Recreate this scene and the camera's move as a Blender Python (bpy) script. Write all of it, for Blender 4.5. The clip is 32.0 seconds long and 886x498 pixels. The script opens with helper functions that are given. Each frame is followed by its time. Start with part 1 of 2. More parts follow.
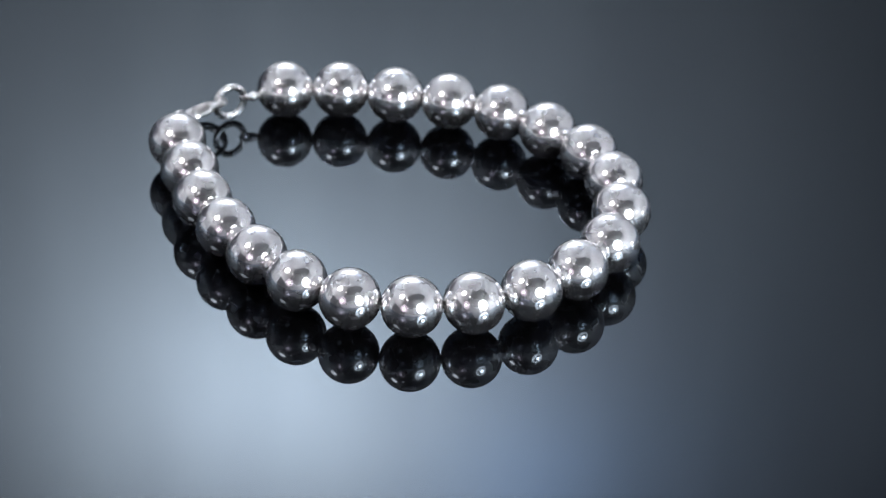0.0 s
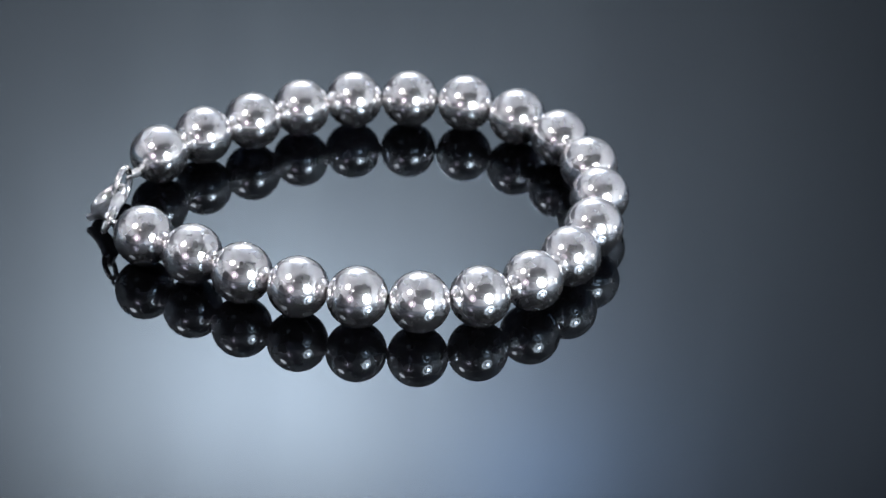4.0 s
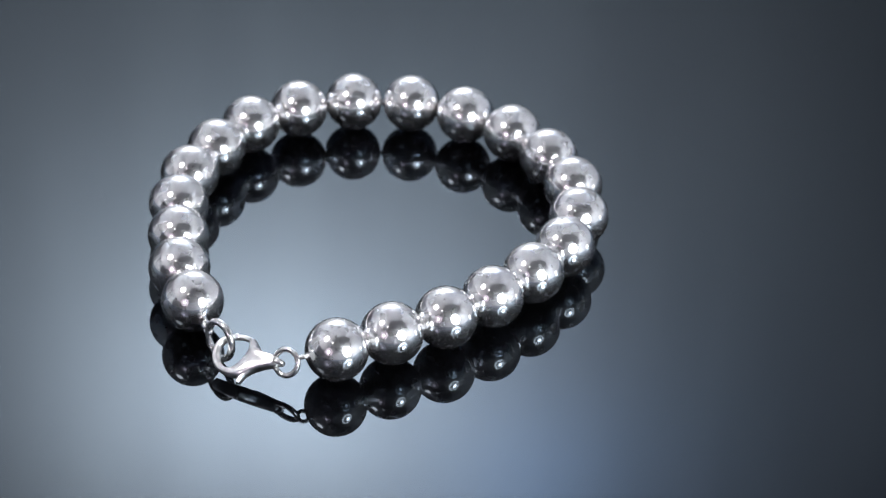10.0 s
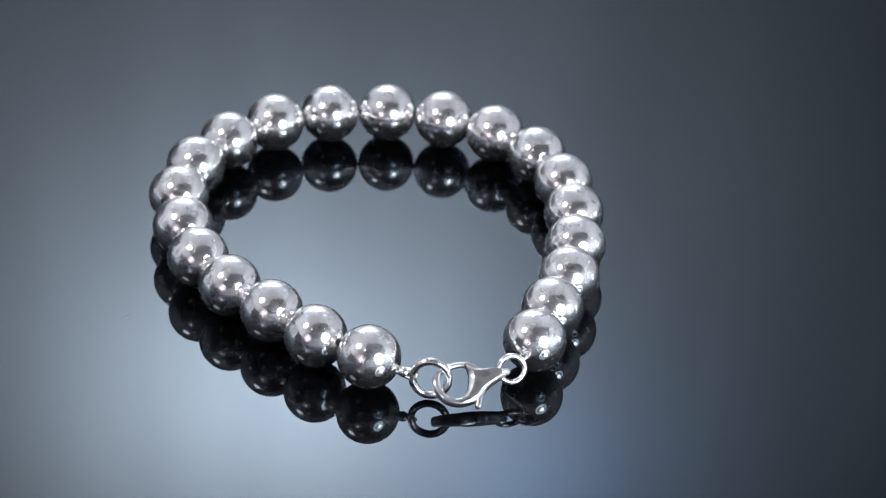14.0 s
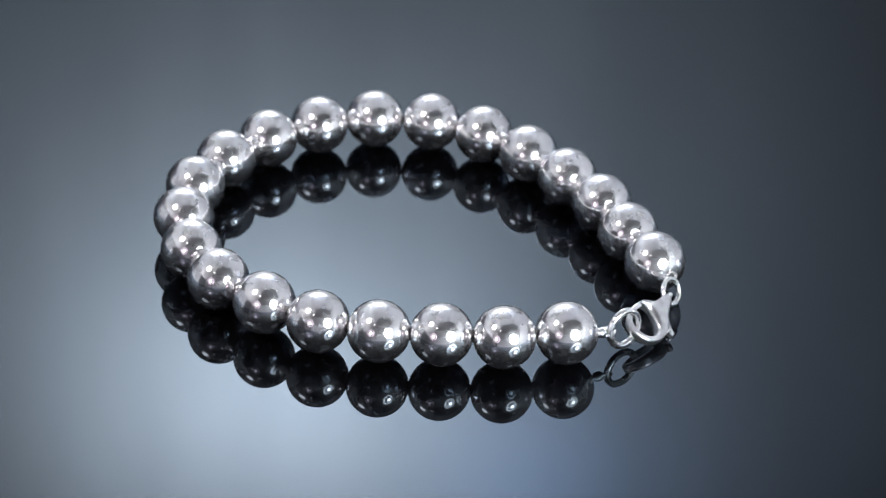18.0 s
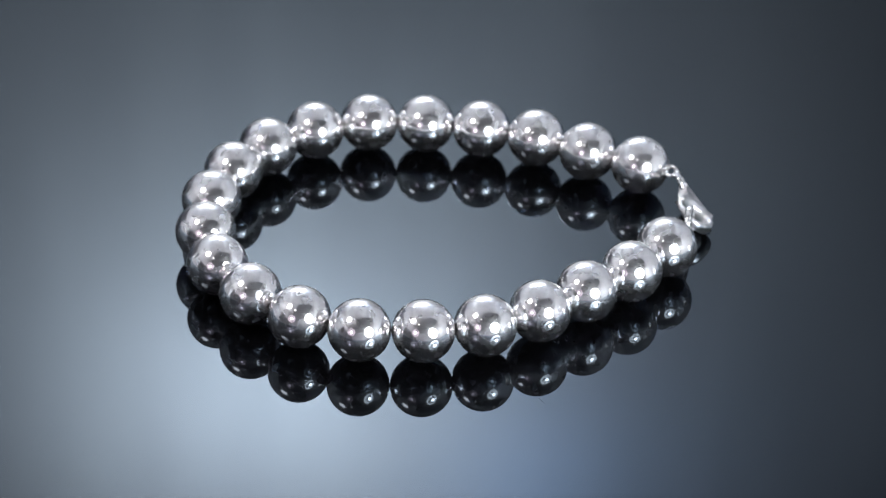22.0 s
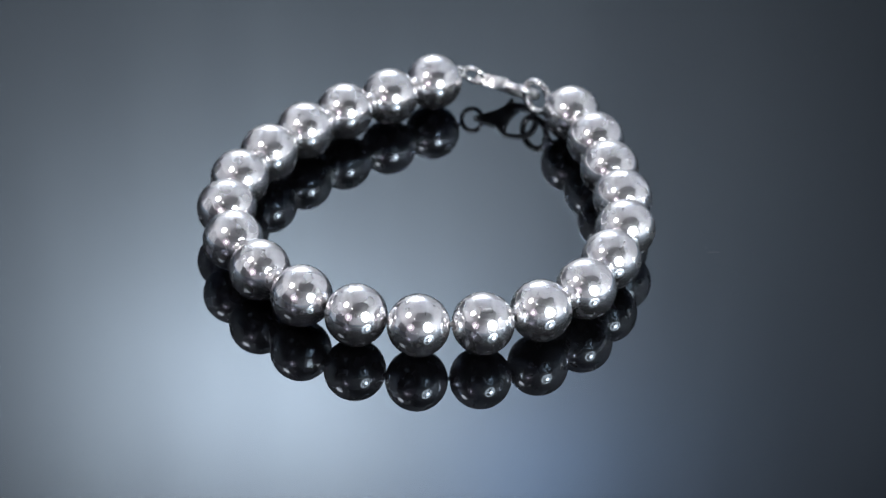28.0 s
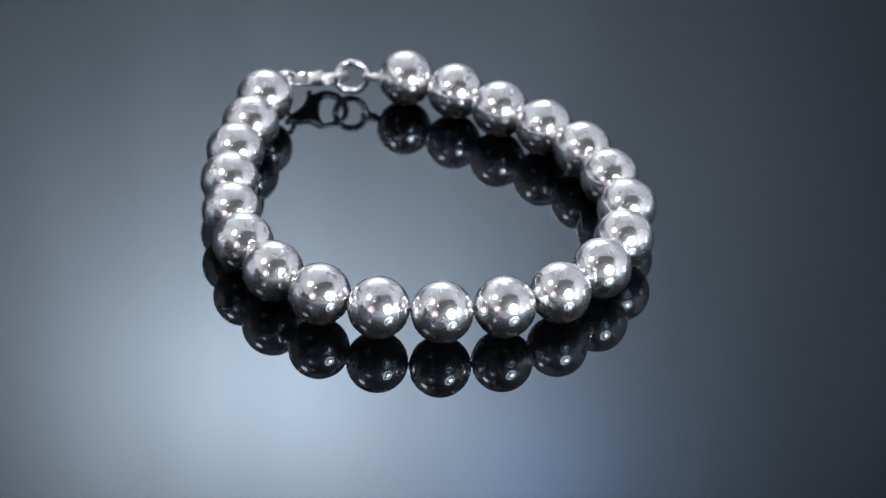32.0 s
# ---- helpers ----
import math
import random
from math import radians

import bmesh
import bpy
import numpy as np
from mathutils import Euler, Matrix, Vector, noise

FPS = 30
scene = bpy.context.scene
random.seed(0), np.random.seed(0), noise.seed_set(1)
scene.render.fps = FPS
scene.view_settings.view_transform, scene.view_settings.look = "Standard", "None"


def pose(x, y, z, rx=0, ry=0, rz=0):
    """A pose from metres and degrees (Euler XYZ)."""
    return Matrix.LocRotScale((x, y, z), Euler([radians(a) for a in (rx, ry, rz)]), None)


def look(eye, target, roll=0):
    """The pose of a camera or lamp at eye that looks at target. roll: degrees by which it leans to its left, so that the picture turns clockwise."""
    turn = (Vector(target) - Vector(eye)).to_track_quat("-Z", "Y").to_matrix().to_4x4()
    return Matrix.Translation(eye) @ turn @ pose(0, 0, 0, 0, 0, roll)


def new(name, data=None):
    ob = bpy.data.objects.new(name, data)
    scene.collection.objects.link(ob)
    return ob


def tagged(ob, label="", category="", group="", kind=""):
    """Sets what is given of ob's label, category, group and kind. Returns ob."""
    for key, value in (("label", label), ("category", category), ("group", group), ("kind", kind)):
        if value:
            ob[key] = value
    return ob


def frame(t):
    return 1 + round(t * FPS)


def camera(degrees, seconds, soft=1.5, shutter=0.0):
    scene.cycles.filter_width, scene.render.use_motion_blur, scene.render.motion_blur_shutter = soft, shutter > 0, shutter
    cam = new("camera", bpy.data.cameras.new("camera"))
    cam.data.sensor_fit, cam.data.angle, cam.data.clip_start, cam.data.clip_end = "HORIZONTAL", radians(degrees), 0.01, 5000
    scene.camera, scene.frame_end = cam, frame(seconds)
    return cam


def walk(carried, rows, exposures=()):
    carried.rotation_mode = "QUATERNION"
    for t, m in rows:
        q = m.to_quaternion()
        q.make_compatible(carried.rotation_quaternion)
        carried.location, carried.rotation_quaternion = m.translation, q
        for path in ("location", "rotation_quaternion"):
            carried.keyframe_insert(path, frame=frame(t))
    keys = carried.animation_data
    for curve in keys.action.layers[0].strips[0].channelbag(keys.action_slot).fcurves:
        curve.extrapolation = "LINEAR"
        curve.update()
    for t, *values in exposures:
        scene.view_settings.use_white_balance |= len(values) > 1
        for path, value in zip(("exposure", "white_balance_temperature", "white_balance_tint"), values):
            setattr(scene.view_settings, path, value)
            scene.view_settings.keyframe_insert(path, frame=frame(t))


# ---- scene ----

# A silver bead bracelet turns on a black acrylic turntable inside a small
# fabric photo booth. Lengths below are in millimetres through MM.
MM = 0.001

# ---- camera ----
EYE = Vector((0.0, -0.33734, 0.21117))
AIM = Vector((0.01442, 0.84490, -0.53473))
cam = camera(17.63, 32.0, soft=1.25)
cam.data.dof.use_dof, cam.data.dof.focus_distance, cam.data.dof.aperture_fstop = True, 0.368, 38.0
walk(cam, [(0.0, look(EYE, EYE + AIM, 2.35)), (32.0, look(EYE, EYE + AIM, 2.35))],
     exposures=[(0.0, 0.0), (32.0, 0.0)])

# ---- world and lights ----
world = bpy.data.worlds.new("world")
scene.world = world
world.use_nodes = True
world.node_tree.nodes["Background"].inputs[0].default_value = (0.5, 0.55, 0.62, 1)
world.node_tree.nodes["Background"].inputs[1].default_value = 0.02

LAMP_POWER = 25.0        # radiance of the bulbs
BACK_POWER = 5.35        # watts of the lamp behind the back screen
FILL_POWER = 0.48        # watts of the unseen bluish fill added beside it
back = new("back_lamp", bpy.data.lights.new("back_lamp", "POINT"))
back.data.energy, back.data.color = BACK_POWER, (0.92, 0.955, 1.0)
back.data.shadow_soft_size = 0.012
SCREEN_Y = 0.400
back.location = (-0.041, SCREEN_Y + 0.077, 0.317)
# unseen fill, added to give the cloth a bluish glow on the right
blue_fill = new("side_back_lamp", bpy.data.lights.new("side_back_lamp", "POINT"))
blue_fill.data.energy, blue_fill.data.color = FILL_POWER, (0.34, 0.58, 1.0)
blue_fill.data.shadow_soft_size = 0.012
blue_fill.location = (0.042, SCREEN_Y + 0.048, 0.345)


# ---- materials ----
def material(name, color, rough=0.5, metal=0.0, ior=1.5):
    m = bpy.data.materials.new(name)
    m.use_nodes = True
    b = m.node_tree.nodes["Principled BSDF"]
    b.inputs["Base Color"].default_value = (*color, 1)
    b.inputs["Roughness"].default_value = rough
    b.inputs["Metallic"].default_value = metal
    b.inputs["IOR"].default_value = ior
    return m


def node(m, kind, links=(), **values):
    """A node of that kind; links: (own input, other node, its output)."""
    n = m.node_tree.nodes.new(kind)
    for key, value in values.items():
        n.inputs[key.replace("_", " ")].default_value = value
    for own, other, out in links:
        m.node_tree.links.new(other.outputs[out], n.inputs[own])
    return n


def coordinates(m):
    return m.node_tree.nodes.new("ShaderNodeTexCoord")


def spread(m, source, out, low, high, socket, at=(0.3, 0.7)):
    """Maps a texture's value to a range and feeds it to an input of the surface."""
    r = node(m, "ShaderNodeMapRange", [(0, source, out)])
    r.inputs[1].default_value, r.inputs[2].default_value = at
    r.inputs[3].default_value, r.inputs[4].default_value = low, high
    m.node_tree.links.new(r.outputs[0], m.node_tree.nodes["Principled BSDF"].inputs[socket])
    return r


def relief(m, source, out, strength, distance):
    bump = node(m, "ShaderNodeBump", [("Height", source, out)], Strength=strength, Distance=distance)
    m.node_tree.links.new(bump.outputs[0], m.node_tree.nodes["Principled BSDF"].inputs["Normal"])
    return bump


def silver(name, color, rough_low, rough_high, dents, haze):
    """Polished silver: a clear mirror under a faint haze of fine scratches."""
    m = material(name, color, rough_low, 1.0)
    t, c = m.node_tree, coordinates(m)
    wear = node(m, "ShaderNodeTexNoise", [("Vector", c, "Object")], Scale=420.0, Detail=4.0)
    spread(m, wear, 0, rough_low, rough_high, "Roughness")
    big = node(m, "ShaderNodeTexNoise", [("Vector", c, "Object")], Scale=260.0, Detail=1.0)
    bump = relief(m, big, 0, dents, 0.0002)
    veil = node(m, "ShaderNodeBsdfAnisotropic", [("Normal", bump, 0)], Color=(*color, 1), Roughness=0.40)
    both = node(m, "ShaderNodeMixShader", [(1, t.nodes["Principled BSDF"], 0), (2, veil, 0)])
    rub = node(m, "ShaderNodeTexNoise", [("Vector", c, "Object")], Scale=700.0, Detail=3.0)
    share = node(m, "ShaderNodeMapRange", [(0, rub, 0)])
    share.inputs[1].default_value, share.inputs[2].default_value = 0.3, 0.7
    share.inputs[3].default_value, share.inputs[4].default_value = haze * 0.75, haze * 1.25
    t.links.new(share.outputs[0], both.inputs[0])
    t.links.new(both.outputs[0], t.nodes["Material Output"].inputs["Surface"])
    return m


BEAD_SILVER = silver("polished_silver", (0.93, 0.915, 0.915), 0.01, 0.025, 0.004, 0.225)
WIRE_SILVER = silver("drawn_silver", (0.92, 0.91, 0.90), 0.03, 0.09, 0.10, 0.24)
CLASP_SILVER = silver("cast_silver", (0.90, 0.89, 0.89), 0.05, 0.13, 0.25, 0.36)
CORD_SILVER = material("dull_silver", (0.35, 0.34, 0.34), 0.35, 1.0)


def acrylic():
    """Black acrylic with a faintly blue gloss that grows towards grazing views."""
    m = material("black_acrylic", (0.0018, 0.0018, 0.0021), 0.5)
    t, c = m.node_tree, coordinates(m)
    wave = node(m, "ShaderNodeTexNoise", [("Vector", c, "Object")], Scale=14.0, Detail=1.0)
    bump = node(m, "ShaderNodeBump", [("Height", wave, 0)], Strength=0.004, Distance=0.0002)
    smear = node(m, "ShaderNodeTexNoise", [("Vector", c, "Object")], Scale=30.0, Detail=5.0)
    rough = node(m, "ShaderNodeMapRange", [(0, smear, 0)])
    rough.inputs[1].default_value, rough.inputs[2].default_value, rough.inputs[4].default_value = 0.45, 0.8, 0.012
    t.nodes["Principled BSDF"].inputs["Specular IOR Level"].default_value = 0.0
    gloss = node(m, "ShaderNodeBsdfAnisotropic", [("Normal", bump, 0), ("Roughness", rough, 0)], Color=(0.75, 0.88, 1.0, 1))
    share = node(m, "ShaderNodeFresnel", [("Normal", bump, 0)], IOR=1.33)
    both = node(m, "ShaderNodeMixShader", [(0, share, 0), (1, t.nodes["Principled BSDF"], 0), (2, gloss, 0)])
    t.links.new(both.outputs[0], t.nodes["Material Output"].inputs["Surface"])
    return m


ACRYLIC = acrylic()
LINT = material("grey_lint", (0.09, 0.09, 0.10), 0.8)


def fabric(name, color):
    m = material(name, color, 0.9)
    c = coordinates(m)
    cloud = node(m, "ShaderNodeTexNoise", [("Vector", c, "Object")], Scale=15.0, Detail=2.0)
    ramp = node(m, "ShaderNodeMix", [(0, cloud, 0)])
    ramp.data_type = "RGBA"
    ramp.inputs[6].default_value = (*[v * 0.80 for v in color], 1)
    ramp.inputs[7].default_value = (*color, 1)
    m.node_tree.links.new(ramp.outputs[2], m.node_tree.nodes["Principled BSDF"].inputs["Base Color"])
    relief(m, cloud, 0, 0.15, 0.004)
    return m


FABRIC = fabric("white_fabric", (0.76, 0.77, 0.795))
BOARD = fabric("grey_board", (0.40, 0.40, 0.43))
ROOM = fabric("pale_grey_paint", (0.72, 0.74, 0.80))
CARD = fabric("grey_card", (0.42, 0.43, 0.46))
BLACK = material("black_plastic", (0.02, 0.02, 0.022), 0.4)
STEEL = material("brushed_steel", (0.5, 0.5, 0.52), 0.3, 1.0)
DISH = material("satin_reflector", (0.55, 0.55, 0.57), 0.4)


def screen_cloth():
    m = bpy.data.materials.new("diffusion_cloth")
    m.use_nodes = True
    t = m.node_tree
    c = coordinates(m)
    # the shade of soft upright pleats is put into the colour as bands
    hang = node(m, "ShaderNodeVectorMath", [(0, c, "Object")])
    hang.operation, hang.inputs[1].default_value = "MULTIPLY", (1.0, 1.0, 0.14)
    folds = node(m, "ShaderNodeTexNoise", [("Vector", hang, 0)], Scale=34.0, Detail=2.0)
    tint = node(m, "ShaderNodeMix", [(0, folds, 0)])
    tint.data_type = "RGBA"
    tint.inputs[6].default_value = (0.60, 0.61, 0.63, 1)
    tint.inputs[7].default_value = (0.80, 0.81, 0.82, 1)
    # the glow's fall-off towards each side is put into the cloth colour
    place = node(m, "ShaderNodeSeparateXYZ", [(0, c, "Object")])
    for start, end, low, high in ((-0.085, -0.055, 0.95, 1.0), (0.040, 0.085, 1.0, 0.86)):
        fade = node(m, "ShaderNodeMapRange", [(0, place, 0)])
        fade.interpolation_type = "SMOOTHSTEP"
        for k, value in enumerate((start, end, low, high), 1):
            fade.inputs[k].default_value = value
        dimmed = node(m, "ShaderNodeMix", [(6, tint, 2), (7, fade, 0)])
        dimmed.data_type, dimmed.blend_type, dimmed.inputs[0].default_value = "RGBA", "MULTIPLY", 1.0
        tint = dimmed
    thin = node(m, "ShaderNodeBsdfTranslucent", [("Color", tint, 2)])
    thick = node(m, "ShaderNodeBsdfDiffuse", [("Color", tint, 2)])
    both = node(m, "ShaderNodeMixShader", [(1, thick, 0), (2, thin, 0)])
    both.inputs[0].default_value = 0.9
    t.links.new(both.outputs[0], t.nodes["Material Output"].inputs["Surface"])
    return m


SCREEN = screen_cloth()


def glow(name, color, strength):
    m = bpy.data.materials.new(name)
    m.use_nodes = True
    t = m.node_tree
    e = node(m, "ShaderNodeEmission", Color=(*color, 1), Strength=strength)
    t.links.new(e.outputs[0], t.nodes["Material Output"].inputs["Surface"])
    return m


# ---- mesh helpers ----
def mesh_of(name, bm, mat, smooth=True):
    bmesh.ops.recalc_face_normals(bm, faces=bm.faces)
    me = bpy.data.meshes.new(name)
    bm.to_mesh(me)
    bm.free()
    me.materials.append(mat)
    me.polygons.foreach_set("use_smooth", [smooth] * len(me.polygons))
    return me


def part(name, bm, mat, parent, label="", smooth=True):
    ob = new(name, mesh_of(name, bm, mat, smooth))
    ob.parent = parent
    return tagged(ob, label)


def thing(name, label, category, m=None, group="", kind=""):
    ob = new(name)
    ob.empty_display_size = 0.01
    ob.matrix_basis = m or Matrix()
    return tagged(ob, label, category, group, kind)


def lathe(profile, steps=48, axis="Z"):
    """A turned form from (radius, height) pairs; a radius of 0 closes an end."""
    bm = bmesh.new()
    rings = []
    for r, h in profile:
        if r < 1e-9:
            rings.append([bm.verts.new((0, 0, h))])
        else:
            rings.append([bm.verts.new((r * math.cos(2 * math.pi * i / steps), r * math.sin(2 * math.pi * i / steps), h))
                          for i in range(steps)])
    for a, b in zip(rings, rings[1:]):
        for i in range(steps):
            j = (i + 1) % steps
            loop = [a[i % len(a)], a[j % len(a)], b[j % len(b)], b[i % len(b)]]
            loop = list(dict.fromkeys(loop))
            if len(loop) > 2:
                bm.faces.new(loop)
    if axis == "X":
        bm.transform(Matrix.Rotation(math.pi / 2, 4, "Y"))
    return bm


def sweep(points, radius, steps=14, closed=False, flat=1.0, normal=None, square=1.0):
    """A rod along points; radius: a number or a function of 0..1; flat: its width across the normal."""
    bm = bmesh.new()
    pts = [Vector(p) for p in points]
    n, rings = len(pts), []
    ref = Vector(normal) if normal else Vector((0.13, 0.29, 0.95))
    for i, p in enumerate(pts):
        if closed:
            d = pts[(i + 1) % n] - pts[i - 1]
        else:
            d = pts[min(i + 1, n - 1)] - pts[max(i - 1, 0)]
        d.normalize()
        u = (ref - d * ref.dot(d)).normalized()
        v = d.cross(u)
        r = radius(i / (n - 1)) if callable(radius) else radius
        ring = []
        for k in range(steps):
            c, w = math.cos(2 * math.pi * k / steps), math.sin(2 * math.pi * k / steps)
            c, w = math.copysign(abs(c) ** square, c), math.copysign(abs(w) ** square, w)
            ring.append(bm.verts.new(p + u * (r * flat * c) + v * (r * w)))
        rings.append(ring)
    for a, b in zip(rings, rings[1:] + rings[:1] if closed else rings[1:]):
        for k in range(steps):
            bm.faces.new((a[k], a[(k + 1) % steps], b[(k + 1) % steps], b[k]))
    if not closed:
        for ring, p, s in ((rings[0], pts[0] - pts[1], 0), (rings[-1], pts[-1] - pts[-2], -1)):
            r = (ring[0].co - pts[s]).length
            tip = bm.verts.new(pts[s] + p.normalized() * r * 0.6)
            for k in range(steps):
                bm.faces.new((ring[k], ring[(k + 1) % steps], tip))
    return bm


def smooth_path(points, times=3):
    pts = [Vector(p) for p in points]
    for _ in range(times):
        out = [pts[0]]
        for a, b in zip(pts, pts[1:]):
            out += [a.lerp(b, 0.25), a.lerp(b, 0.75)]
        pts = out + [pts[-1]]
    return pts


def ring_points(radius, m, count=56, gap=0.0):
    return [m @ Vector((radius * math.cos(a), radius * math.sin(a), 0)) for a in
            (gap + (2 * math.pi - 2 * gap) * i / (count if not gap else count - 1) for i in range(count))]


def box(bm, x0, x1, y0, y1, z0, z1):
    vs = bmesh.ops.create_cube(bm, size=1)["verts"]
    for v in vs:
        v.co = Vector(((x0 + x1) / 2 + v.co.x * (x1 - x0), (y0 + y1) / 2 + v.co.y * (y1 - y0), (z0 + z1) / 2 + v.co.z * (z1 - z0)))
    return vs


def block(name, mat, x0, x1, y0, y1, z0, z1, label="", category="", bevel=0.0):
    bm = bmesh.new()
    box(bm, x0, x1, y0, y1, z0, z1)
    if bevel:
        bmesh.ops.bevel(bm, geom=bm.edges[:], offset=bevel, segments=3, profile=0.5, affect="EDGES")
    return tagged(new(name, mesh_of(name, bm, mat, False)), label, category, "", "structure")


# ---- the booth and the room round it ----
DESK = -0.047
block("floor", BOARD, -1.4, 1.4, -1.4, 1.4, DESK - 0.03, DESK, "matte grey board under the photo booth", "floor")
for name, b in (("wall_west", (-1.43, -1.40, -1.4, 1.4)), ("wall_east", (1.40, 1.43, -1.4, 1.4)),
                ("wall_south", (-1.43, 1.43, -1.43, -1.40)), ("wall_north", (-1.43, 1.43, 1.40, 1.43))):
    block(name, ROOM, *b, DESK - 0.03, 1.5, "pale grey painted studio wall in dim light", "wall")
block("ceiling", ROOM, -1.43, 1.43, -1.43, 1.43, 1.5, 1.53, "pale grey studio ceiling in dim light", "ceiling")

BOOTH_X, BOOTH_TOP, FRONT_Y = 0.25, 0.375, -0.365
SIDE_GAP = 0.045         # the hood stops short of the board on one side, as a share of its girth
CARD_TOP = 0.15          # height of the added card behind the camera


def cloth_sheet(origin, along, up, width, height, mat, nx, ny, sag, thick=0.0012):
    """A slightly wavy sheet of cloth with thickness."""
    bm = bmesh.new()
    o, a, u = Vector(origin), Vector(along), Vector(up)
    n = a.cross(u).normalized()
    sides = []
    for s in (-thick / 2, thick / 2):
        sides.append([[bm.verts.new(o + a * (width * i / nx) + u * (height * j / ny)
                                    + n * (s + sag * noise.noise(Vector((i * 4.0 / nx, j * 4.0 / ny, origin[0] * 9)))))
                       for i in range(nx + 1)] for j in range(ny + 1)])
    for g in sides:
        for j in range(ny):
            for i in range(nx):
                bm.faces.new((g[j][i], g[j][i + 1], g[j + 1][i + 1], g[j + 1][i]))
    f, b = sides
    rim = [(0, i) for i in range(nx)] + [(j, nx) for j in range(ny)] + [(ny, i) for i in range(nx, 0, -1)] + [(j, 0) for j in range(ny, 0, -1)]
    for (j, i), (k, l) in zip(rim, rim[1:] + rim[:1]):
        bm.faces.new((f[j][i], f[k][l], b[k][l], b[j][i]))
    return mesh_of("cloth", bm, mat)


def booth():
    t = thing("photo_booth", "small white fabric photo booth with an open front", "photo booth", pose(0, 0, DESK))
    h = BOOTH_TOP - DESK
    def front_edge(f):
        """How far the hood reaches forward at a share of its girth: an opening is cut into its roof for the camera."""
        return float(np.interp(f, [0, 0.405, 0.42, 0.4926, 0.62, 0.749, 0.84, 0.925, 0.94, 1.0],
                               [FRONT_Y, FRONT_Y, -0.314, -0.104, -0.058, -0.038, -0.055, -0.10, -0.20, -0.20]))

    def hood():
        """A curved sheet round the booth's section, with its opening."""
        bm, nx, ny = bmesh.new(), 150, 48
        grid = []
        for j in range(ny + 1):
            row = []
            for i in range(nx + 1):
                f = SIDE_GAP + (1 - SIDE_GAP) * i / nx
                x, z = section(f)
                y = max(FRONT_Y + (SCREEN_Y - FRONT_Y) * j / ny, front_edge(f))
                w = 1 + (0.003 * noise.noise(Vector((x * 9, y * 9, z * 9))) + 0.001 * noise.noise(Vector((x * 30, y * 8, z * 30)))) / BOOTH_X
                row.append(bm.verts.new((x * w, y, z * w)))
            grid.append(row)
        for low, high in zip(grid, grid[1:]):
            for i in range(nx):
                corners = list(dict.fromkeys((low[i], low[i + 1], high[i + 1], high[i])))
                if any(a.co.y < b.co.y - 1e-6 for a, b in ((low[i], high[i]), (low[i + 1], high[i + 1]))):
                    bm.faces.new(corners)
        bmesh.ops.delete(bm, geom=[v for v in bm.verts if not v.link_faces], context="VERTS")
        bmesh.ops.remove_doubles(bm, verts=bm.verts, dist=1e-6)
        bmesh.ops.solidify(bm, geom=bm.faces[:], thickness=0.0015)
        return bm

    def section(f):
        """Points up one side, over the top and down the other, f from 0 to 1."""
        a = math.pi * (1 - f)
        c, v = math.cos(a), math.sin(a)
        return BOOTH_X * math.copysign(abs(c) ** 0.5, c), h * max(v, 0.0) ** 0.5

    part("hood", hood(), FABRIC, t, "arched white fabric hood with an opening in its roof")
    # unseen card, added to lift the grey mirrored low in the beads
    ob = new("front_panel", cloth_sheet((-BOOTH_X, FRONT_Y, 0), (1, 0, 0), (0, 0, 1), 2 * BOOTH_X, CARD_TOP - DESK, CARD, 30, 24, 0.002))
    tagged(ob, "added grey card at the booth's front").parent = t
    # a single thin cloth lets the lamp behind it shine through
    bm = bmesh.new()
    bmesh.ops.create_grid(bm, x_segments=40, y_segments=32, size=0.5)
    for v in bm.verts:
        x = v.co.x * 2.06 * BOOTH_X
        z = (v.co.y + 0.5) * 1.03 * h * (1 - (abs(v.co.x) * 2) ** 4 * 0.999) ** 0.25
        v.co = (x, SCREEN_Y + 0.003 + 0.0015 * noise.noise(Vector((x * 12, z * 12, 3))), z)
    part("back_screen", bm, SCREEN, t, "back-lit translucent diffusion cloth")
    # loose cloth lies in crumpled folds along one side
    bm, rows = bmesh.new(), []
    for j in range(13):
        row = []
        for i in range(91):
            y, z = -0.085 + 0.16 * i / 90, 0.004 + 0.165 * j / 12
            fold = noise.noise(Vector((y * 26, z * 7, 1.7))) + 0.6 * noise.noise(Vector((y * 60 + z * 25, z * 22, 5.1)))
            row.append(bm.verts.new((-0.200 - 0.018 * j / 12 + 0.021 * fold, y + 0.008 * noise.noise(Vector((y * 40, z * 30, 9.0))), z * (0.80 + 0.5 * noise.noise(Vector((y * 60, 0, 2.2)))))))
        rows.append(row)
    for a, b in zip(rows, rows[1:]):
        for i in range(90):
            bm.faces.new((a[i], a[i + 1], b[i + 1], b[i]))
    part("skirt", bm, FABRIC, t, "crumpled loose white cloth", smooth=False)
    for y in (FRONT_Y - 0.006, SCREEN_Y + 0.008):
        hoop = [section(i / 60) for i in range(61)]
        part("hoop", sweep([(x * 1.05, y, max(z * 1.05, 0.004)) for x, z in hoop], 0.003), BLACK, t, "thin black wire hoop")


booth()


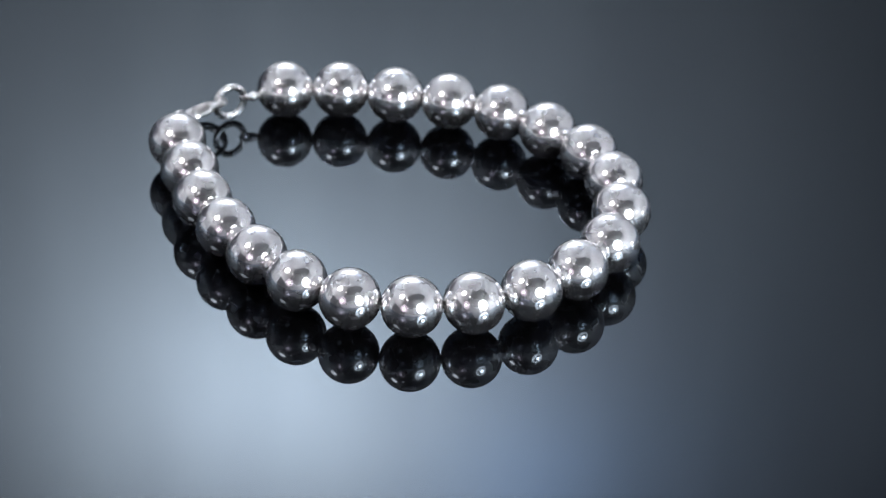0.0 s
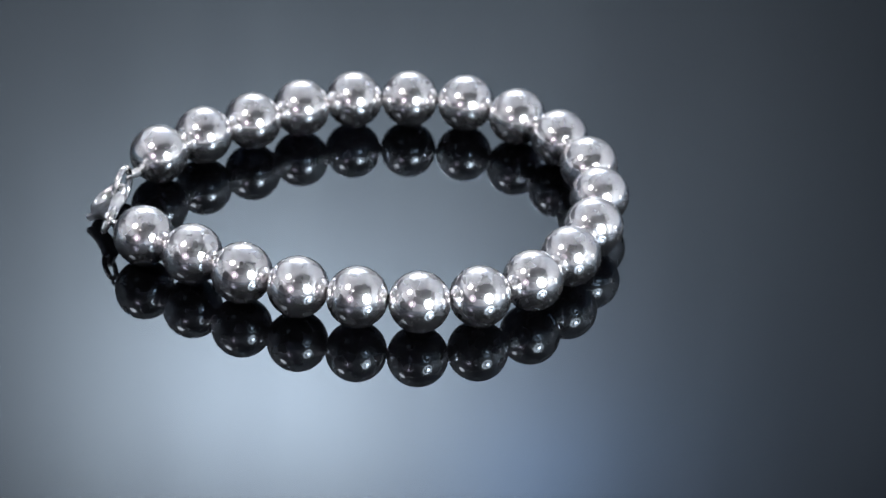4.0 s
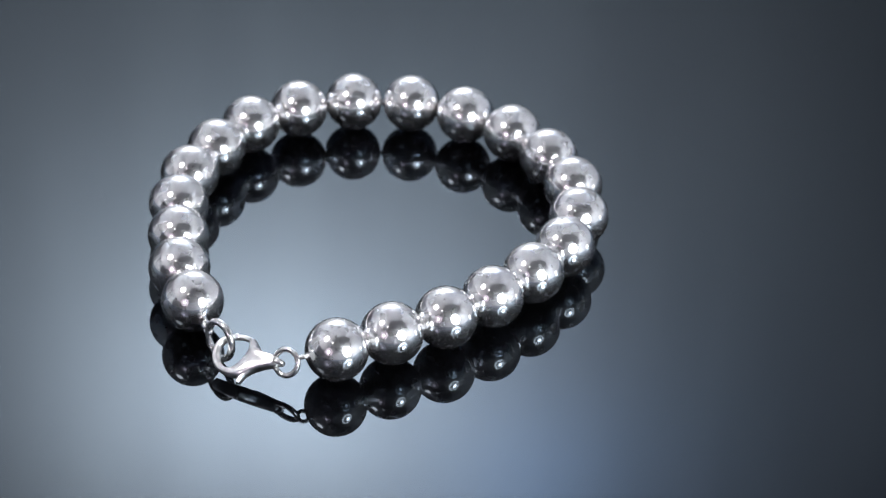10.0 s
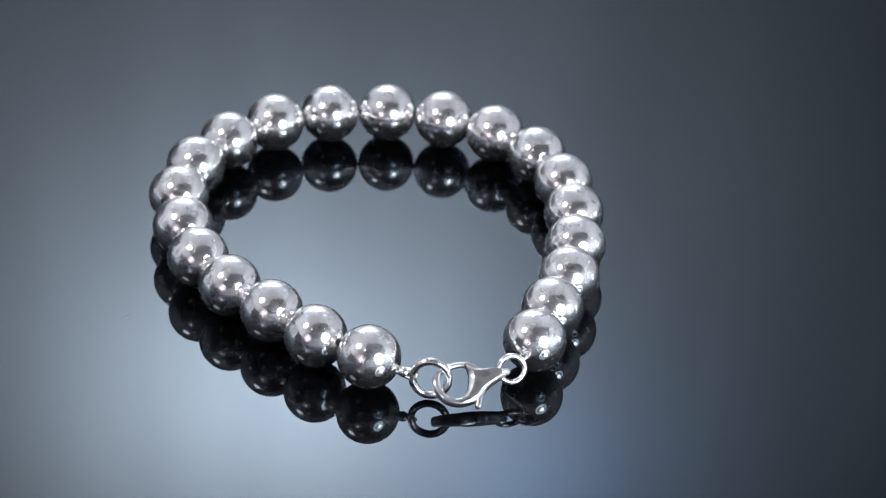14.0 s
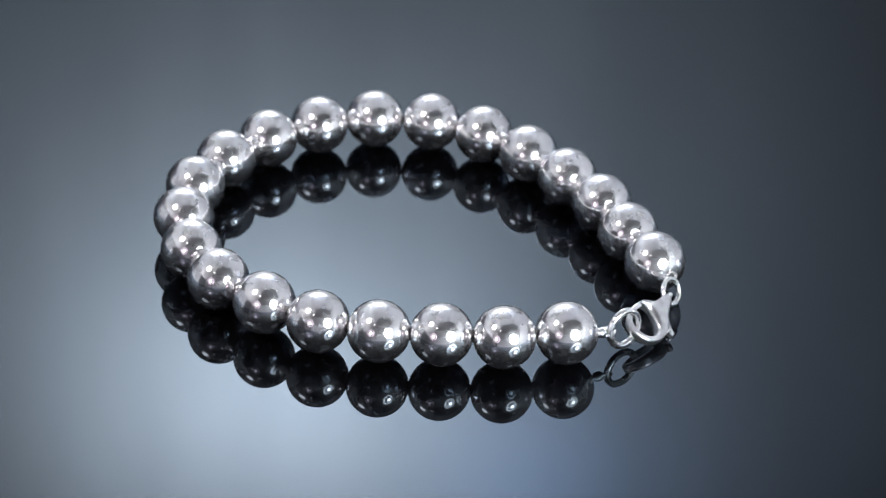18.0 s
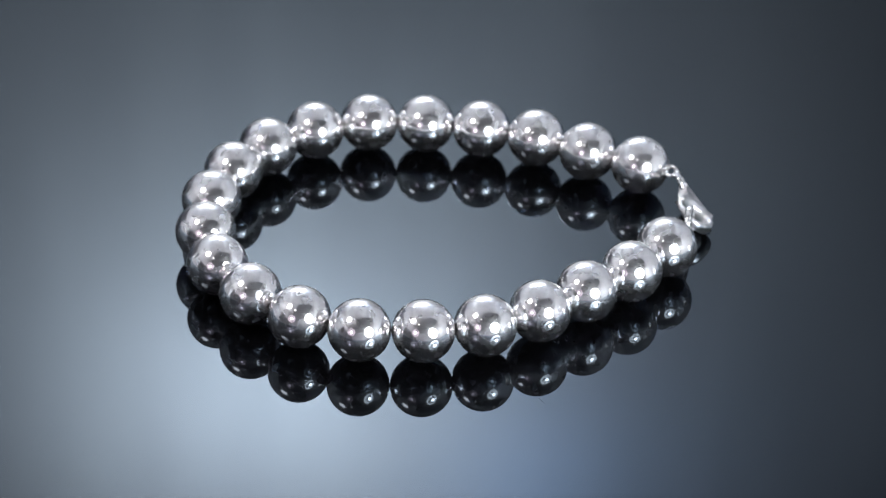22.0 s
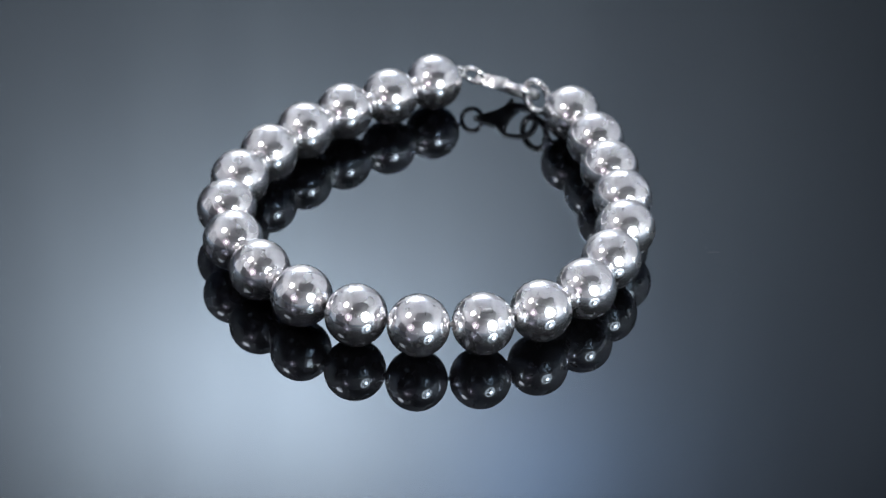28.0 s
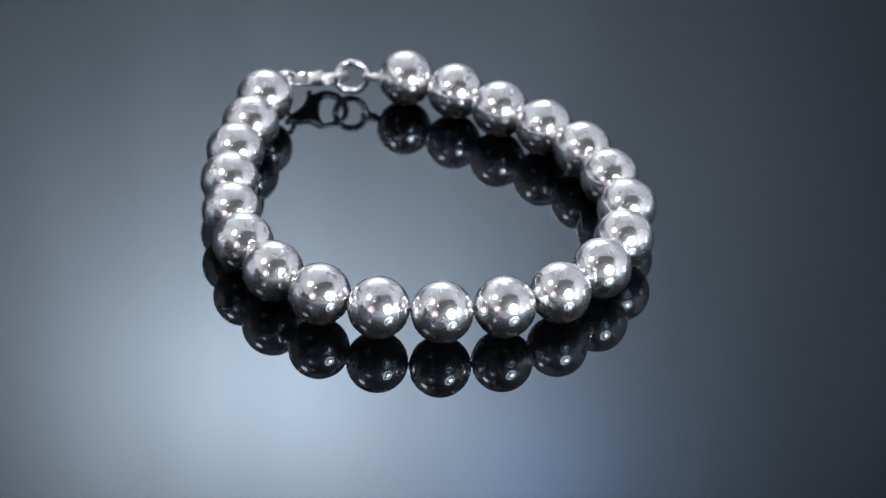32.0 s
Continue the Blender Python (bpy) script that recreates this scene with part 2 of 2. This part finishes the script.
def studio_lamp(head, target, color, strength, dish, bulb, label, edge, clamp=None):
    """A lamp with a round reflector on a stand; head: the bulb's place."""
    t = thing("studio_lamp", label, "lamp", pose(head[0], head[1], DESK), "studio lamps")
    m = Matrix.Translation((0, 0, head[2] - DESK)) @ (Vector(target) - Vector(head)).to_track_quat("Z", "Y").to_matrix().to_4x4()
    def turned(name, profile, mat, tag=""):
        bm = lathe(profile)
        bm.transform(m)
        return part(name, bm, mat, t, tag)
    turned("bulb", [(0, -0.6 * bulb), (0.7 * bulb, -0.5 * bulb), (bulb, 0), (0.85 * bulb, 0.5 * bulb), (0.5 * bulb, 0.85 * bulb), (0, bulb)],
           glow("lamp_light", color, strength), "bright lit bulb")
    turned("reflector", [(0.35 * dish, -0.7 * dish), (0.7 * dish, -0.5 * dish), (dish, -0.15 * dish), (1.03 * dish, -0.15 * dish),
                         (0.73 * dish, -0.56 * dish), (0.35 * dish, -0.76 * dish), (0.35 * dish, -0.7 * dish)], DISH, "satin dish reflector")
    # the dish edge is made to glow, standing in for caught bulb light
    turned("rim", [(0.9 * dish, -0.15 * dish), (1.0 * dish, -0.06 * dish), (1.1 * dish, -0.15 * dish), (1.0 * dish, -0.24 * dish), (0.9 * dish, -0.15 * dish)],
           glow("rim_glow", color, strength * edge), "glowing ring along the dish edge")
    turned("housing", [(0, -1.2 * dish), (0.3 * dish, -1.2 * dish), (0.36 * dish, -1.0 * dish), (0.36 * dish, -0.72 * dish), (0, -0.72 * dish)], BLACK)
    back_end = m @ Vector((0, 0, -1.1 * dish))
    if clamp:
        end = Vector(clamp) - Vector((head[0], head[1], DESK))
        part("arm", sweep([back_end, back_end.lerp(end, 0.5) + Vector((0, 0, 0.01)), end], 0.004), STEEL, t, "bent steel clamp arm")
        return
    foot = Vector((back_end.x, back_end.y, 0))
    part("pole", sweep([foot + Vector((0, 0, 0.004)), back_end], 0.004), BLACK, t)
    for k in range(3):
        a = 2 * math.pi * k / 3 + 0.4
        part("foot", sweep([foot + Vector((0, 0, 0.02)), foot + Vector((0.05 * math.cos(a), 0.05 * math.sin(a), 0.004))], 0.004), BLACK, t)


LAMP_A, LAMP_B, LAMP_C = (-0.150, -0.080, 0.214), (-0.145, -0.280, 0.120), (0.120, -0.165, 0.078)
studio_lamp(LAMP_A, (0, 0, 0), (1.0, 0.96, 0.98), LAMP_POWER * 0.5, 0.041, 0.034, "lit round studio lamp clamped inside the booth hood", 0.17, (-0.245, -0.09, 0.235))
studio_lamp(LAMP_B, (-0.03, 0.02, 0), (1.0, 0.86, 1.0), LAMP_POWER * 0.30, 0.066, 0.022, "lit round studio lamp with a pinkish light", 0.14)
studio_lamp(LAMP_C, (0.07, 0.09, 0.02), (0.89, 0.945, 1.0), LAMP_POWER * 2.4, 0.058, 0.019, "bright lit round studio lamp with a white light", 0.2)
studio_lamp((0.186, -0.012, 0.012), (0, 0, 0.01), (1.0, 0.97, 0.93), LAMP_POWER * 0.4, 0.012, 0.0065, "tiny lit lamp low beside the turntable", 0.1)
studio_lamp((-0.100, -0.235, 0.318), (0, 0, 0), (1.0, 0.98, 1.0), LAMP_POWER * 0.35, 0.016, 0.011, "small lit lamp on a tall thin stand", 0.1)


def backlight(lamp, dish):
    """An unseen fixture, added round one of the lights behind the screen."""
    x, y, z = lamp.location
    t = thing("backlight", "small black lamp fixture with a round shade, added behind the cloth", "lamp", pose(x, y, DESK), "back lights")
    m = pose(0, 0, z - DESK, 90)
    def turned(name, profile, mat, tag=""):
        bm = lathe(profile, 32)
        bm.transform(m)
        part(name, bm, mat, t, tag)
    turned("shade", [(0.4 * dish, -0.9 * dish), (0.8 * dish, -0.75 * dish), (dish, -0.4 * dish), (1.05 * dish, -0.4 * dish),
                     (0.84 * dish, -0.8 * dish), (0.4 * dish, -0.97 * dish), (0.4 * dish, -0.9 * dish)], BLACK, "round black metal shade")
    turned("socket", [(0, -1.6 * dish), (0.34 * dish, -1.6 * dish), (0.4 * dish, -1.4 * dish), (0.4 * dish, -0.92 * dish), (0, -0.92 * dish)], BLACK)
    part("pole", sweep([(0, 1.3 * dish, 0.01), (0, 1.3 * dish, z - DESK)], 0.004), STEEL, t, "steel pole")
    part("base", lathe([(0, 0), (0.045, 0), (0.05, 0.003), (0.05, 0.008), (0.046, 0.011), (0, 0.011)], 32), BLACK, t)
    t.children[-1].location = (0, 1.3 * dish, 0)


backlight(back, 0.034)
backlight(blue_fill, 0.024)


# ---- turntable ----
def turntable():
    base = thing("turntable", "round black turntable base on the grey board", "turntable", pose(0, 0, DESK))
    part("body", lathe([(0, 0), (0.098, 0), (0.10, 0.003), (0.10, 0.026), (0.096, 0.030), (0, 0.030)], 64), BLACK, base)
    part("hub", lathe([(0, 0.030), (0.07, 0.030), (0.07, 0.041), (0.068, 0.042), (0, 0.042)], 64), STEEL, base, "steel bearing hub")
    plate = thing("mirror_plate", "glossy black acrylic plate mirroring the bracelet", "plate")
    part("disc", lathe([(0, -0.005), (0.158, -0.005), (0.16, -0.004), (0.16, -0.001), (0.159, 0), (0, 0)], 128), ACRYLIC, plate, smooth=False)
    return plate


PLATE = turntable()


def lint():
    for x, y, a, length in ((-41.5, -12.3, 25, 1.5), (-42.2, -11.0, 80, 0.35), (-40.2, -13.0, 50, 0.5)):
        d = Vector((math.cos(radians(a)), math.sin(radians(a)), 0)) * length * MM / 2
        c = Vector((x * MM, y * MM, 0.02 * MM))
        part("lint", sweep([c - d, c + Vector((0, 0, 0.03 * MM)), c + d], 0.014 * MM, 6), LINT, PLATE, "fine dark lint")


lint()


# ---- the bracelet ----
RADIUS = 4.15 * MM
HEIGHT = 4.33 * MM      # the clasp keeps the string of beads a hair off the plate
CENTRES = [(-13.53, -34.40), (-19.08, -28.35), (-23.36, -21.39), (-27.44, -14.37), (-30.15, -6.69), (-30.62, 1.54),
           (-29.61, 9.79), (-25.76, 17.17), (-19.75, 23.00), (-12.15, 26.72), (-3.79, 27.61), (4.48, 26.15),
           (11.99, 22.47), (18.21, 16.99), (22.29, 9.78), (23.79, 1.72), (22.79, -6.44), (20.52, -14.29),
           (17.29, -21.78), (12.79, -28.53), (8.33, -35.30)]
ENDS = {0: (3.05, -2.62, -0.74), 20: (-2.09, -3.20, 0.28)}    # where the holes of the end beads face
BRACELET = thing("bracelet", "polished silver ball bead bracelet with a lobster clasp", "bracelet")


def bead_form():
    hole, lip = 0.46 * MM, 0.08 * MM
    start = math.asin((hole + lip) / RADIUS)
    prof = [(hole, -0.6 * RADIUS), (hole, -RADIUS * math.cos(start) + lip)]
    prof += [(hole + lip * 0.3, -RADIUS * math.cos(start) + lip * 0.2)]
    for i in range(45):
        a = start + (math.pi - 2 * start) * i / 44
        prof.append((RADIUS * math.sin(a), -RADIUS * math.cos(a)))
    prof += [(hole + lip * 0.3, RADIUS * math.cos(start) - lip * 0.2), (hole, RADIUS * math.cos(start) - lip), (hole, 0.6 * RADIUS)]
    return mesh_of("bead", lathe(prof, 72, "X"), BEAD_SILVER)


def string_beads():
    form = bead_form()
    for i, (x, y) in enumerate(CENTRES):
        a, b = CENTRES[max(i - 1, 0)], CENTRES[min(i + 1, len(CENTRES) - 1)]
        ob = new("bead", form)
        ob.parent = BRACELET
        axis = Vector(ENDS[i]) if i in ENDS else Vector((b[0] - a[0], b[1] - a[1], 0))
        ob.matrix_basis = (Matrix.Translation((x * MM, y * MM, HEIGHT)) @ axis.to_track_quat("X", "Z").to_matrix().to_4x4()
                           @ Matrix.Rotation(i * 2.4, 4, "X"))
    path = smooth_path([(x * MM, y * MM, HEIGHT) for x, y in CENTRES], 2)
    part("cord", sweep(path, 0.28 * MM, 8), CORD_SILVER, BRACELET, "fine silver chain inside the beads")


string_beads()


def tilted(x, y, z, lean, turn=0.0):
    """A ring's pose: its plane upright along x, leaning back by lean degrees, turned about z."""
    return pose(x * MM, y * MM, z * MM, 0, 0, turn) @ pose(0, 0, 0, 90 - lean, 0, 0)


def fittings():
    upright = tilted(-6.64, -39.15, 3.16, 3, -21) @ Matrix.Diagonal((1, 1.08, 1, 1))
    part("jump_ring", sweep(ring_points(2.32 * MM, upright), 0.49 * MM, closed=True), WIRE_SILVER, BRACELET, "round silver jump ring")
    part("connector_ring", sweep(ring_points(1.68 * MM, tilted(3.72, -40.36, 3.85, 26, -4)), 0.37 * MM, closed=True), WIRE_SILVER, BRACELET, "small silver ring")
    lying = Matrix.Translation((5.62 * MM, -39.18 * MM, 4.66 * MM)) @ Vector((-0.42, 0.32, 0.84)).to_track_quat("Z", "Y").to_matrix().to_4x4()
    pts = [(-11.5, -36.0, 3.85), (-10.4, -36.85, 3.75), (-9.30, -37.25, 3.75), (-8.55, -38.0, 3.80), (-8.2, -38.7, 3.45), (-8.90, -38.50, 3.0),
           (-9.75, -37.85, 3.15), (-10.55, -37.05, 3.45), (-11.5, -36.3, 3.7)]
    part("wire_loop", sweep(smooth_path([[c * MM for c in p] for p in pts]), 0.27 * MM, 12), WIRE_SILVER, BRACELET, "bent silver wire end")
    part("wire_loop", sweep(ring_points(0.74 * MM, lying), 0.26 * MM, closed=True), WIRE_SILVER, BRACELET, "bent silver wire end")
    for x, y, z, d, size in ((-9.75, -37.45, 3.46, ENDS[0], 1.35), (6.28, -38.40, 4.58, ENDS[20], 1.15)):
        bm = lathe([(r * size * MM, h * size * MM) for r, h in ((0.28, -0.50), (0.42, -0.40), (0.50, -0.15), (0.50, 0.15), (0.42, 0.40), (0.28, 0.50))], 24, "X")
        bm.transform(Matrix.Translation((x * MM, y * MM, z * MM)) @ Vector(d).to_track_quat("X", "Z").to_matrix().to_4x4())
        part("crimp", bm, WIRE_SILVER, BRACELET, "small silver crimp")


fittings()


def cast_band(stations, finish, steps=44):
    """A cast band round an opening. Stations: inner (s, v), outer (s, v), half thickness, squareness of the section."""
    rows = list(stations)
    for _ in range(2):
        out = [rows[0]]
        for a, b in zip(rows, rows[1:]):
            out += [tuple(x * 0.75 + y * 0.25 for x, y in zip(a, b)), tuple(x * 0.25 + y * 0.75 for x, y in zip(a, b))]
        rows = out + [rows[-1]]
    bm, rings = bmesh.new(), []
    for si, vi, so, vo, half, square in rows:
        mid, arm = Vector(((si + so) / 2, (vi + vo) / 2, 0)), Vector(((so - si) / 2, (vo - vi) / 2, 0))
        # long sections stay flat between two chamfers; short ones are round
        flatness = 1 - min(0.62 / max(arm.length, 0.1), 1.0)
        ring = []
        for k in range(steps):
            c, w = math.cos(2 * math.pi * k / steps), math.sin(2 * math.pi * k / steps)
            x = math.copysign(abs(c) ** (square * (1 - 0.35 * flatness)), c)
            z = math.copysign(abs(w) ** (square * (1 - 0.5 * flatness)), w)
            rim = min((1 - abs(x)) * arm.length / 0.62, 1.0)
            z *= 1.0 - 0.42 * flatness * (1 - rim)
            ring.append(bm.verts.new((mid + arm * x + Vector((0, 0, half * z))) * MM))
        rings.append(ring)
    for a, b in zip(rings, rings[1:]):
        for k in range(steps):
            bm.faces.new((a[k], a[(k + 1) % steps], b[(k + 1) % steps], b[k]))
    for ring, near in ((rings[0], rings[1]), (rings[-1], rings[-2])):
        mid = sum((v.co for v in ring), Vector()) / steps
        tip = bm.verts.new(mid + (mid - sum((v.co for v in near), Vector()) / steps).normalized() * finish * MM)
        for k in range(steps):
            bm.faces.new((ring[k], ring[(k + 1) % steps], tip))
    return bm


def clasp():
    # s runs from the hook to the tip, v up the leaning face, w out of it
    along = Vector((0.993, 0.04, 0.11)).normalized()
    out = along.cross(Vector((-0.07, 0.79, 0.60))).normalized()
    rise = out.cross(along)
    frame_m = Matrix.Translation((-4.15 * MM, -40.75 * MM, 2.72 * MM)) @ Matrix((along, rise, out)).transposed().to_4x4()
    # from the hook's point round the opening to the body's shoulder
    bm = cast_band([(-0.30, 1.92, -0.10, 2.80, 0.48, 0.9), (-1.00, 1.78, -1.60, 2.30, 0.55, 0.85), (-1.50, 1.00, -2.40, 1.25, 0.62, 0.8),
                    (-1.56, 0.25, -2.58, 0.30, 0.68, 0.75), (-1.36, -0.70, -2.32, -0.98, 0.74, 0.72), (-0.76, -1.56, -1.48, -2.22, 0.80, 0.7),
                    (0.15, -1.95, 0.00, -2.96, 0.86, 0.68), (0.95, -1.75, 1.30, -3.00, 0.92, 0.66), (1.45, -1.22, 2.60, -2.85, 0.96, 0.64),
                    (1.85, -0.52, 4.05, -1.66, 0.96, 0.62), (2.10, 0.05, 5.55, -1.00, 0.92, 0.6), (2.24, 0.50, 6.90, -0.58, 0.86, 0.6),
                    (2.30, 0.88, 7.15, 0.08, 0.84, 0.6), (2.32, 1.20, 6.90, 0.64, 0.86, 0.6), (2.32, 1.50, 5.15, 0.74, 0.92, 0.62),
                    (2.28, 1.80, 4.20, 1.00, 0.94, 0.64), (2.22, 2.02, 3.42, 1.86, 0.92, 0.66), (2.10, 2.25, 2.75, 2.50, 0.80, 0.7)], 0.25)
    bm.transform(frame_m)
    body = part("lobster_clasp", bm, CLASP_SILVER, BRACELET, "cast silver lobster clasp")
    def rod(name, pts, radius, flat, tag, square=1.0):
        b = sweep(smooth_path([(p[0] * MM, p[1] * MM, (p[2] if len(p) > 2 else 0) * MM) for p in pts]), radius, 20, flat=flat, normal=(0, 0, 1), square=square)
        b.transform(frame_m)
        return part(name, b, CLASP_SILVER, body, tag)
    rod("gate", [(-0.15, 2.34, -0.1), (0.5, 2.50, -0.12), (1.4, 2.52, -0.12), (2.5, 2.25, -0.1)], 0.36 * MM, 1.15, "spring gate", 0.75)
    rod("gate_nub", [(0.12, 2.30, 0.1), (0.16, 2.72, 0.3)], 0.34 * MM, 0.9, "rounded end of the gate", 0.8)
    rod("lever", [(4.3, -1.05, 0.0), (3.45, -1.75, 0.08), (2.75, -2.50, 0.12), (2.28, -3.58, 0.15)], lambda f: (0.40 - 0.04 * f) * MM, 1.5, "small thumb lever", 0.7)
    rod("pivot", [(3.05, -1.35, -0.98), (3.05, -1.35, 0.98)], 0.30 * MM, 1.0, "round pivot pin")
    rod("eye", [(6.6, 0.05, 0.50), (7.15, 0.05, 0.48), (7.48, 0.05, 0.0), (7.15, 0.05, -0.48), (6.6, 0.05, -0.50)], 0.36 * MM, 1.0, "small loop at the tip")


clasp()


# ---- what moves ----
def angle(t):
    """The turntable's turn in degrees at t seconds: even, with a little drift."""
    drift = np.interp(t, [0, 6, 13, 16, 19, 21, 23, 25, 28, 32], [-0.14, -0.08, -0.08, 0.2, 0.5, 0.42, 0.14, -0.14, -0.2, -0.23])
    return 5.294 + 10.354 * (t - 13) + float(drift)


def motions():
    turns = [(float(t), pose(0, 0, 0, 0, 0, angle(t))) for t in range(33)]
    walk(BRACELET, turns)
    walk(PLATE, turns)


motions()
